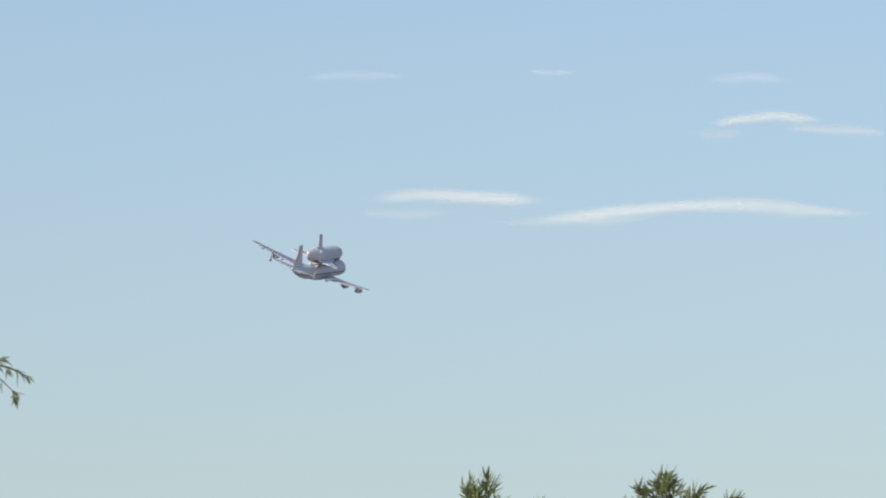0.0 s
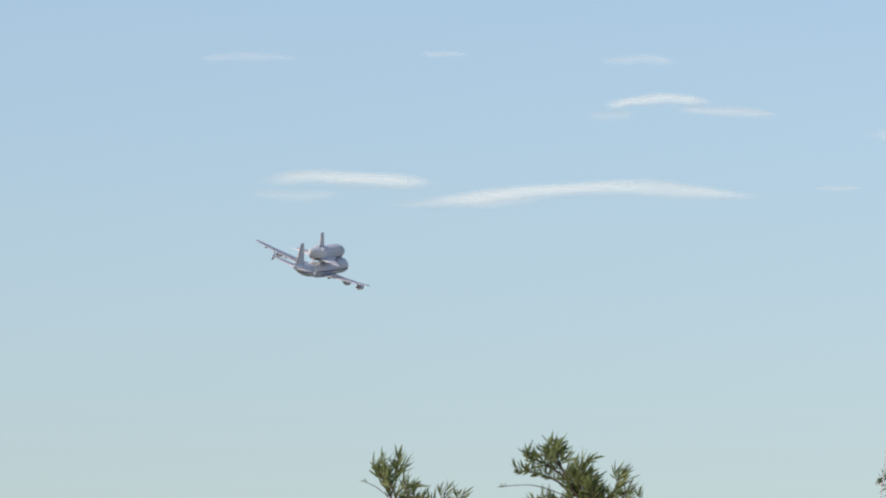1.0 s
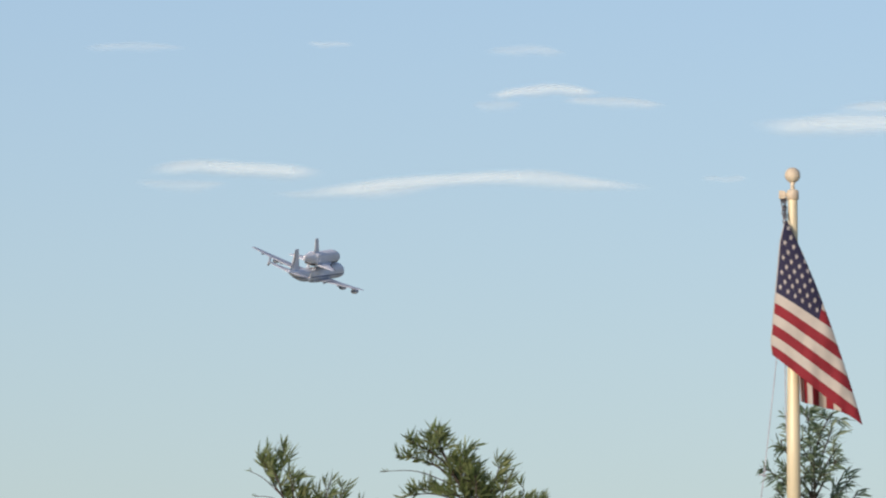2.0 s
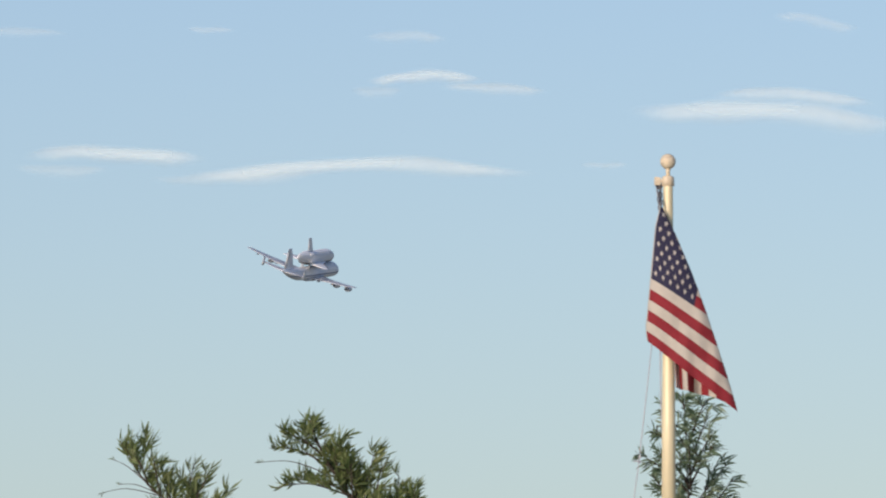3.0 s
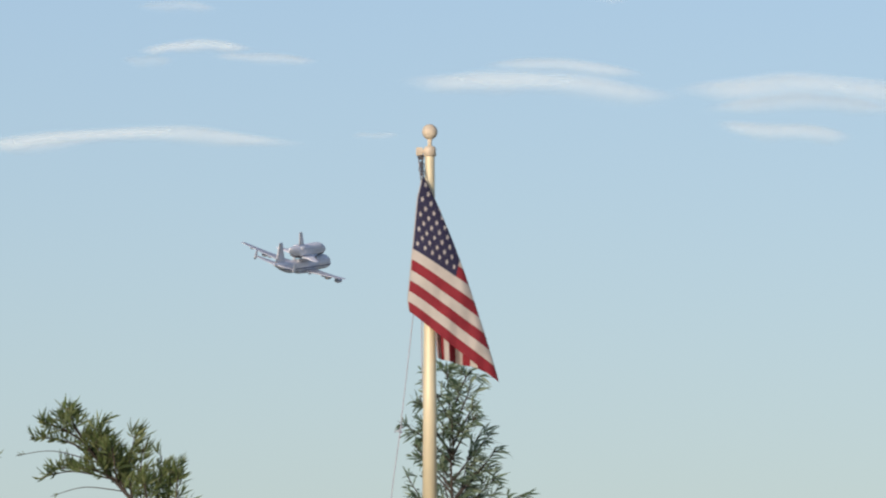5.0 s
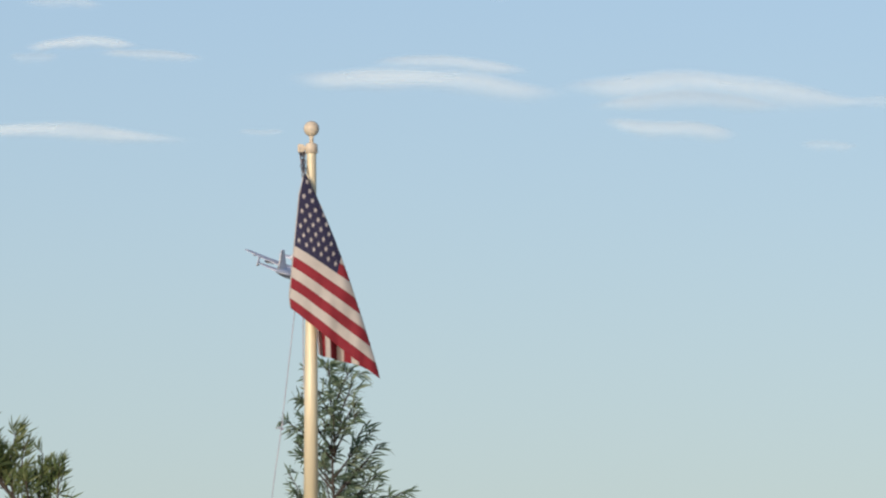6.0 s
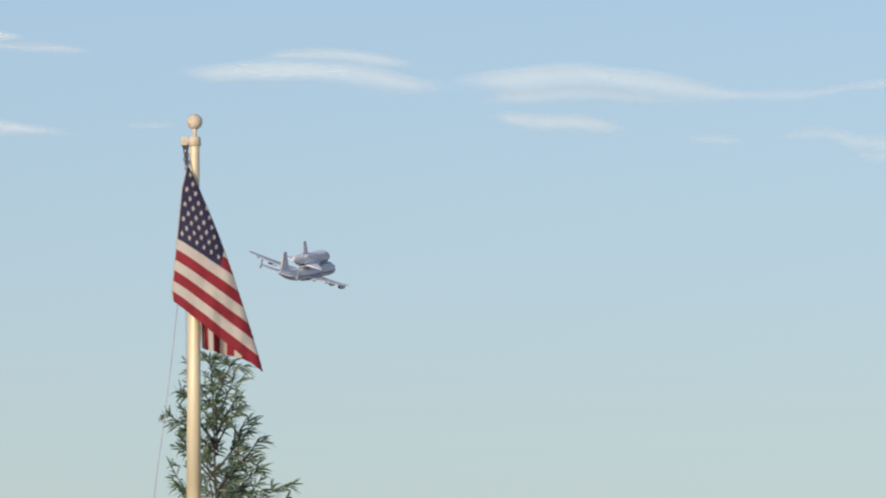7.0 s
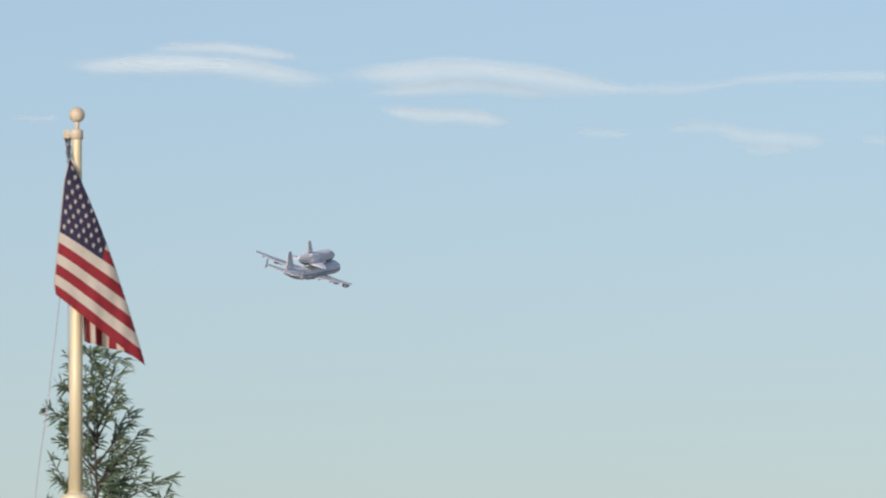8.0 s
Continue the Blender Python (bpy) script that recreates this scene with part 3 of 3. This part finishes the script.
def build_bough(tree, name, stems, pivot, rng, leaves, size, droop, sprays, reach, rise, start=0.22):
    """A limb that sways as one piece: its stems, and on them the leafy twigs. stems: control points in the place; the thinnest are bare."""
    wood, green = bmesh.new(), bmesh.new()
    lean = Vector((0.22, 0, 0.1 + 0.7 * rise))    # leaves turn towards the light and the wind
    for pts, thick in stems:
        line = spline([Vector(p) - pivot for p in pts], 6)
        tube(wood, line, [thick * (1 - 0.85 * i / (len(line) - 1)) + 0.002 for i in range(len(line))], 7)
        if thick < 0.005:
            spray(wood, green, line[-3], line[-1] - line[-3], 0.05, rng, size * 0.4, droop, lean * 0.3, 4)
            continue
        span = sum((q - p).length for p, q in zip(line, line[1:]))
        for i in range(max(4, int(sprays * span))):
            f = start + (1 - start) * (i + rng.random()) / max(4, int(sprays * span))
            if f > 0.78 and rng.random() < 0.45:
                continue
            k = f * (len(line) - 1)
            k0 = min(int(k), len(line) - 2)
            p, along = line[k0].lerp(line[k0 + 1], k - k0), (line[k0 + 1] - line[k0]).normalized()
            a = rng.uniform(0, 2 * math.pi)
            out = Vector((math.cos(a), math.sin(a) * 0.8, rng.uniform(-0.5, 0.5) + rise))
            r = reach * (1.2 - 0.7 * f) * rng.uniform(0.4, 1.2)
            d = (out + along * rng.uniform(0.3, 1.2)).normalized()
            spray(wood, green, p, d, 0.04 + 0.85 * r, rng, size, droop, lean, 5 + int(5 * rng.random()))
            if r > 0.16 and rng.random() < 0.75:
                q = p + d * r * rng.uniform(0.3, 0.7)
                spray(wood, green, q, (d + Vector((rng.uniform(-1, 1), rng.uniform(-1, 1), rng.uniform(-0.5, 0.8)))).normalized(), r * 0.7, rng, size, droop, lean, 7)
        d = (line[-1] - line[-3]).normalized() + Vector((rng.uniform(-0.2, 0.2), rng.uniform(-0.3, 0.3), rng.uniform(-0.1, 0.2)))
        back = next((p for p in reversed(line) if (line[-1] - p).length > 0.13), line[0])
        spray(wood, green, back, (line[-1] - back).normalized() + d * 0.3, 0.15 + 0.2 * reach, rng, size, droop, lean, 7)
    bough = part(name, wood, twig_bark, tree)
    bough.location = pivot
    crown = part("foliage", green, leaves, bough)
    tagged(crown, "narrow pointed leaves", kind="stuff")
    return bough


def build_tree(label, base, stems, pivot, seed, leaves, size, droop, sprays, reach, rise, low):
    """A tree: its trunk to the ground, a lower crown, and the limb at the top. stems in the place, base on the ground."""
    rng = random.Random(seed)
    tree = tagged(new("tree"), label, "tree")
    tree.location = base
    base = Vector(base)
    pivot = Vector(pivot) - base
    local = [([Vector(p) - base for p in pts], thick) for pts, thick in stems]
    trunk = spline([(0, 0, -0.1), (0.06, 0.03, pivot.z * 0.35), (pivot.x * 0.5 - 0.04, 0, pivot.z * 0.7), tuple(pivot)], 6)
    bm = bmesh.new()
    tube(bm, trunk, [0.16 - 0.11 * i / (len(trunk) - 1) for i in range(len(trunk))], 12)
    part("trunk", bm, bark, tree, "rough brown trunk")
    lower = []
    for i in range(low):
        f = 0.35 + 0.6 * (i + 0.5) / low
        p = trunk[int(f * (len(trunk) - 1))]
        a = 2.4 * i + rng.uniform(-0.4, 0.4)
        o = Vector((math.cos(a), math.sin(a), 0))
        r = 1.7 * (1.1 - 0.6 * f)
        lower.append(([p, p + o * r * 0.5 + Vector((0, 0, 0.3)), p + o * r + Vector((0, 0, 0.45))], 0.035))
    if lower:
        build_bough(tree, "lower_limb", lower, Vector((0, 0, 0)), rng, leaves, size * 1.2, droop, 9, 0.5, 0.2)
    return tree, build_bough(tree, "bough", local, pivot, rng, leaves, size, droop, sprays, reach, rise)


def shoots(main, tips, thick, seed):
    """Side shoots that leave a main stem some way below their tips and bow upwards to them."""
    rng = random.Random(seed)
    line, out = spline(main, 10), []
    for tip in tips:
        near = min(range(len(line)), key=lambda i: (line[i] - tip).length)
        back = 0.24 + 0.3 * (line[near] - tip).length
        i = near
        while i > 0 and (line[i] - line[near]).length < back:
            i -= 1
        start, dy = line[i], rng.uniform(-0.2, 0.2)
        mid = start.lerp(tip, 0.55) + Vector((0, dy, 0.10 * abs(tip.x - start.x)))
        out.append(([start, mid, tip + Vector((0, dy, 0))], thick * rng.uniform(0.8, 1.1)))
    return out


def build_trees():
    out = []
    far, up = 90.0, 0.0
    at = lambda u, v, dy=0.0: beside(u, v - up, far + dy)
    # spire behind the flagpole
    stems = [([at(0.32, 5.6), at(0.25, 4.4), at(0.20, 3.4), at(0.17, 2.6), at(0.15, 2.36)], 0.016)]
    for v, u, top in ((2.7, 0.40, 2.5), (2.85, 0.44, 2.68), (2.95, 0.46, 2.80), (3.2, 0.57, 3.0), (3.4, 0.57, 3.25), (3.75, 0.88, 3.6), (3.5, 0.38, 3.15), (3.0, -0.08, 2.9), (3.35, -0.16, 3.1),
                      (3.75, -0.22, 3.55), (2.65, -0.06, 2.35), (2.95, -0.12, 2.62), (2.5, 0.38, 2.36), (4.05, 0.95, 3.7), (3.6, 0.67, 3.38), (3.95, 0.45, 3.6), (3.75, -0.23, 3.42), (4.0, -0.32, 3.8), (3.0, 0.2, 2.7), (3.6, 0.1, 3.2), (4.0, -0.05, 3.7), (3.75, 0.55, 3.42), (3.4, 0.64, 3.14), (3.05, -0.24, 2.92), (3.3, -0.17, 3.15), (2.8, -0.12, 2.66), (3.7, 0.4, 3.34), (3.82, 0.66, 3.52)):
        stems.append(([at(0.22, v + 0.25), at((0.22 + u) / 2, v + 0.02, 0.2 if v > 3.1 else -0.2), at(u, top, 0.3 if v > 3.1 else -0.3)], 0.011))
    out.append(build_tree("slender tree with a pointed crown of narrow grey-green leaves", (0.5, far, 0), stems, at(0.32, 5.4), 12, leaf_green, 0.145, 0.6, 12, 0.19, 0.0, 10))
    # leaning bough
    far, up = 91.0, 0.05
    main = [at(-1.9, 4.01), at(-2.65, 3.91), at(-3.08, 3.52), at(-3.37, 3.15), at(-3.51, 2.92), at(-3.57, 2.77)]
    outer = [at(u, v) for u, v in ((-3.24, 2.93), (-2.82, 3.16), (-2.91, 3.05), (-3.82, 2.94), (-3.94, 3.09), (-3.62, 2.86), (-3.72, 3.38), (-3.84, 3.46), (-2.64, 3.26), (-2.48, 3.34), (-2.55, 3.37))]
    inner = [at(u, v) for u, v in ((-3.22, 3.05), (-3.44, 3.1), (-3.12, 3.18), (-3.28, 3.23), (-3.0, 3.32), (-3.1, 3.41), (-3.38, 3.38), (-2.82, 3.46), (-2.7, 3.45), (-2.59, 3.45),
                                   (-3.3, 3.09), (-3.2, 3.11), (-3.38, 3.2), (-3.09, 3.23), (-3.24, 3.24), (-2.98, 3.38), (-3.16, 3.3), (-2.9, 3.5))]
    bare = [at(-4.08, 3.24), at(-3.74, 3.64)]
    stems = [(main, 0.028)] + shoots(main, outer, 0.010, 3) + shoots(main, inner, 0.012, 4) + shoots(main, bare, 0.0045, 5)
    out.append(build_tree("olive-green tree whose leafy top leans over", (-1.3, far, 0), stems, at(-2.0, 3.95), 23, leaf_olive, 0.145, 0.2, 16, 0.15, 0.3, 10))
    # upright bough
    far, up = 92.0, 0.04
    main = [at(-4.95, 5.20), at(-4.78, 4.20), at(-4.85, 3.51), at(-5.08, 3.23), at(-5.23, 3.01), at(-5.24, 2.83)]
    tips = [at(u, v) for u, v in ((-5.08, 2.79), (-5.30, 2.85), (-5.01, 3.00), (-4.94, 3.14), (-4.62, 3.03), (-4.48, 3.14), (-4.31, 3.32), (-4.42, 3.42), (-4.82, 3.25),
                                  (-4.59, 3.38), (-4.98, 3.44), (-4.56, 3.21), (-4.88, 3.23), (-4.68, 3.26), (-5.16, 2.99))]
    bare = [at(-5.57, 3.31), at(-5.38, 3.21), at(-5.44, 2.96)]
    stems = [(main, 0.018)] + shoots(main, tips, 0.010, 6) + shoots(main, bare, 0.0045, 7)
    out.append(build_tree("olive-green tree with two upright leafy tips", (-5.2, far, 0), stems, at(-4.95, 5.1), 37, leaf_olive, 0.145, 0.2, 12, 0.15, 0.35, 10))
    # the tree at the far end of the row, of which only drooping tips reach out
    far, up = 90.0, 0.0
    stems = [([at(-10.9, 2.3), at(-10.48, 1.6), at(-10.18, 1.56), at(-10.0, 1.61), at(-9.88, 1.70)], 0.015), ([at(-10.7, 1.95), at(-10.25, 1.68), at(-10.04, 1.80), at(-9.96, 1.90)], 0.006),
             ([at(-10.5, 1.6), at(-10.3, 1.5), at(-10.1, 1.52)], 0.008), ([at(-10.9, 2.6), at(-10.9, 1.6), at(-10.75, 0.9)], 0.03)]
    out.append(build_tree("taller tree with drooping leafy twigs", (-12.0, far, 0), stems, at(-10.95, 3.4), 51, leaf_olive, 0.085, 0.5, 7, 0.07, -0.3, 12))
    return out


# ---- clouds: thin flat lenses drifting in the wind ----
CLOUDS = []
CLOUD_FAR = 4840.0


def build_cloud(label, *layers):
    """A flat cloud in layers: name, vapour, thickness, and the points of its ridge across and down, in hundredths of a metre against the flagpole."""
    mid = beside(layers[0][3][0] / 100, layers[0][3][1] / 100, CLOUD_FAR)
    cloud = tagged(new("cloud"), label, "cloud", "clouds in the sky")
    for step, (name, material, thick, *ridge) in enumerate(layers):
        path = spline([beside(u / 100, v / 100, CLOUD_FAR + 45 * step) - mid for u, v in ridge], 10)
        deep = thick * 0.0118 * CLOUD_FAR / POLE
        span = path[-1].x - path[0].x
        bm = bmesh.new()
        uv = bm.loops.layers.uv.new("body")
        na, rows, place = 32, [], {}
        for p in path:
            f = (p.x - path[0].x) / span
            g = 2 * f - 1
            p = p + Vector((0, 0, 0.10 * deep * noise.noise(Vector((f * 4, mid.z + step, mid.x)))))
            k = max(0.04, 1 - abs(g) ** 2.2) ** 0.6 * (0.9 + 0.3 * noise.noise(Vector((f * 5, mid.x + step, mid.z))))
            row = []
            for j in range(na):
                t = 2 * math.pi * j / na
                v = bm.verts.new((p.x, p.y + 0.7 * deep * k * math.cos(t), p.z + deep * k * (0.5 * math.sin(t) - 0.17)))
                place[v] = (f, 0.5 + 0.5 * math.sin(t))
                row.append(v)
            rows.append(row)
        for r, q in zip(rows, rows[1:]):
            for j in range(na):
                bm.faces.new((r[j], r[(j + 1) % na], q[(j + 1) % na], q[j]))
        bm.faces.new(rows[0])
        bm.faces.new(rows[-1])
        for face in bm.faces:
            for loop in face.loops:
                loop[uv].uv = place[loop.vert]
        part(name, bm, material, cloud)
    CLOUDS.append((cloud, mid))


def build_clouds():
    wisp = "faint wisp of white cloud"
    build_cloud(wisp, ("streak", cloud_faint, 11, (-700, -130), (-640, -132), (-585, -129)))
    build_cloud(wisp, ("streak", cloud_faint, 8, (-475, -134), (-422, -133)))
    build_cloud(wisp, ("streak", cloud_faint, 15, (-300, -125), (-250, -128), (-210, -123)))
    build_cloud("small white lens-shaped cloud with a trailing streak", ("crest", cloud_dense, 16, (-298, -81), (-256, -87), (-229, -89), (-174, -83)),
                ("veil", cloud_faint, 14, (-312, -71), (-255, -71)), ("streak", cloud_thin, 14, (-225, -75), (-170, -74), (-110, -70)))
    build_cloud("white lens-shaped cloud with a soft underside", ("crest", cloud_dense, 24, (-640, -4), (-604, -11), (-571, -14), (-518, -11), (-446, -5)),
                ("veil", cloud_faint, 16, (-648, 5), (-600, 6), (-545, 6)))
    build_cloud("long thin white lens-shaped cloud", ("crest", cloud_dense, 21, (-490, 13), (-418, 7), (-366, 2), (-310, 0), (-263, 0), (-205, 4), (-114, 10)),
                ("veil", cloud_faint, 17, (-515, 15), (-460, 14), (-400, 12), (-330, 9)))
    build_cloud("long white cloud in two thin layers", ("crest", cloud_dense, 33, (-44, -53), (8, -51), (46, -56), (80, -57), (114, -54), (148, -48), (182, -42), (213, -38), (255, -36)),
                ("upper_layer", cloud_thin, 18, (42, -64), (82, -69), (120, -69), (165, -64), (216, -55)))
    build_cloud(wisp, ("streak", cloud_faint, 16, (105, -147), (150, -142), (198, -130)))
    build_cloud(wisp, ("streak", cloud_faint, 9, (-85, 3), (-32, 3)))
    build_cloud("broad white arched cloud with a long thin tail", ("crest", cloud_dense, 35, (222, -41), (275, -46), (330, -51), (385, -51), (430, -46), (470, -37), (510, -31), (548, -30)),
                ("lower_layer", cloud_thin, 25, (258, -22), (304, -28), (350, -31), (402, -28), (468, -21)),
                ("tail", cloud_faint, 17, (470, -36), (530, -30), (580, -31), (660, -37)))
    build_cloud("thin trailing streak of white cloud", ("streak", cloud_faint, 18, (600, -38), (734, -45), (840, -42)))
    build_cloud("small white lens-shaped cloud", ("crest", cloud_dense, 23, (272, -10), (310, -5), (345, -2), (380, -1), (420, 6)))
    build_cloud(wisp, ("streak", cloud_faint, 14, (470, 14), (535, 16)))
    build_cloud("ragged patch of thin white cloud", ("crest", cloud_faint, 20, (560, 10), (600, 8), (645, 12)), ("tuft", cloud_faint, 26, (610, 11), (650, 14), (689, 18), (736, 22)),
                ("veil", cloud_faint, 15, (635, 29), (670, 31), (700, 31)))
    build_cloud(wisp, ("streak", cloud_faint, 12, (752, 20), (810, 21)))


build_ground()
CARRIER, ORBITER = build_carrier(), build_orbiter()
build_flagpole()
FLAG = build_flag()
build_halyard()
TREES = build_trees()
build_clouds()


# ---- what moves ----
def motions():
    flight = [                   # seconds, place, bank, pitch, heading
        (0, -319.2, 3866.8, 378.5, 23.83, -7.8, 73.74),
        (0.5, -296.7, 3917.1, 379.6, 23.36, -7.76, 72.88),
        (1, -273.7, 3967.1, 380.4, 22.91, -7.73, 72.04),
        (1.5, -250.9, 4016.9, 381.3, 22.49, -7.72, 71.21),
        (3, -174.1, 4164.2, 385.0, 21.41, -7.8, 68.8),
        (3.5, -147.4, 4212.2, 386.3, 21.11, -7.86, 68.03),
        (4, -119.8, 4259.7, 387.5, 20.83, -7.94, 67.27),
        (4.5, -93.6, 4306.4, 388.9, 20.59, -8.04, 66.52),
        (6, -4.1, 4441.8, 393.6, 20.04, -8.43, 64.34),
        (6.5, 26.2, 4485.1, 395.1, 19.91, -8.59, 63.64),
        (7, 58.8, 4527.2, 397.0, 19.82, -8.77, 62.94),
        (7.5, 91.9, 4568.3, 399.0, 19.76, -8.97, 62.26),
        (8, 125.7, 4608.1, 401.3, 19.72, -9.19, 61.59),
    ]
    walk(CARRIER, [(t, pose(*p)) for t, *p in flight])
    walk(ORBITER, [(t, pose(*p)) for t, *p in flight])
    # clouds drift with the wind
    for ob, mid in CLOUDS:
        walk(ob, [(t, pose(mid.x + 2.54 * (t - 4), mid.y, mid.z)) for t in (0, 8)])
    # the flag stirs a little about the rope
    walk(FLAG, [(t, pose(0, POLE, FINIAL, 0, 0, a)) for t, a in ((0, 0.4), (1.5, -0.5), (3, -0.6), (4, 0.0), (5, 0.8), (6, 0.6), (7, 0.3), (8, 0.2))])
    # boughs sway
    sway = (
        [(0, 0.3), (2, -0.2), (4, 0.2), (6, 0.4), (8, -0.1)],
        [(0, 0.3), (0.8, 4.2), (1.5, 6.5), (3, 5.2), (3.5, 3.3), (4, 1.0), (4.7, -0.2), (5.8, -0.6), (6.5, -0.4), (8, 0.3)],
        [(0, -5.2), (1.0, 0.8), (1.5, 2.8), (3, -1.5), (3.5, -0.6), (4, -0.2), (6, -2.0), (8, 0.5)],
        [(0, 0.0), (2, 1.5), (4, -1.0), (6, 1.0), (8, 0.0)],
    )
    for (tree, bough), give, rows in zip(TREES, (0.0, 0.016, 0.0, 0.0), sway):
        x, y, z = bough.location
        walk(bough, [(t, pose(x - give * a, y, z + 0.4 * give * a, 0, a, 0)) for t, a in rows])


motions()
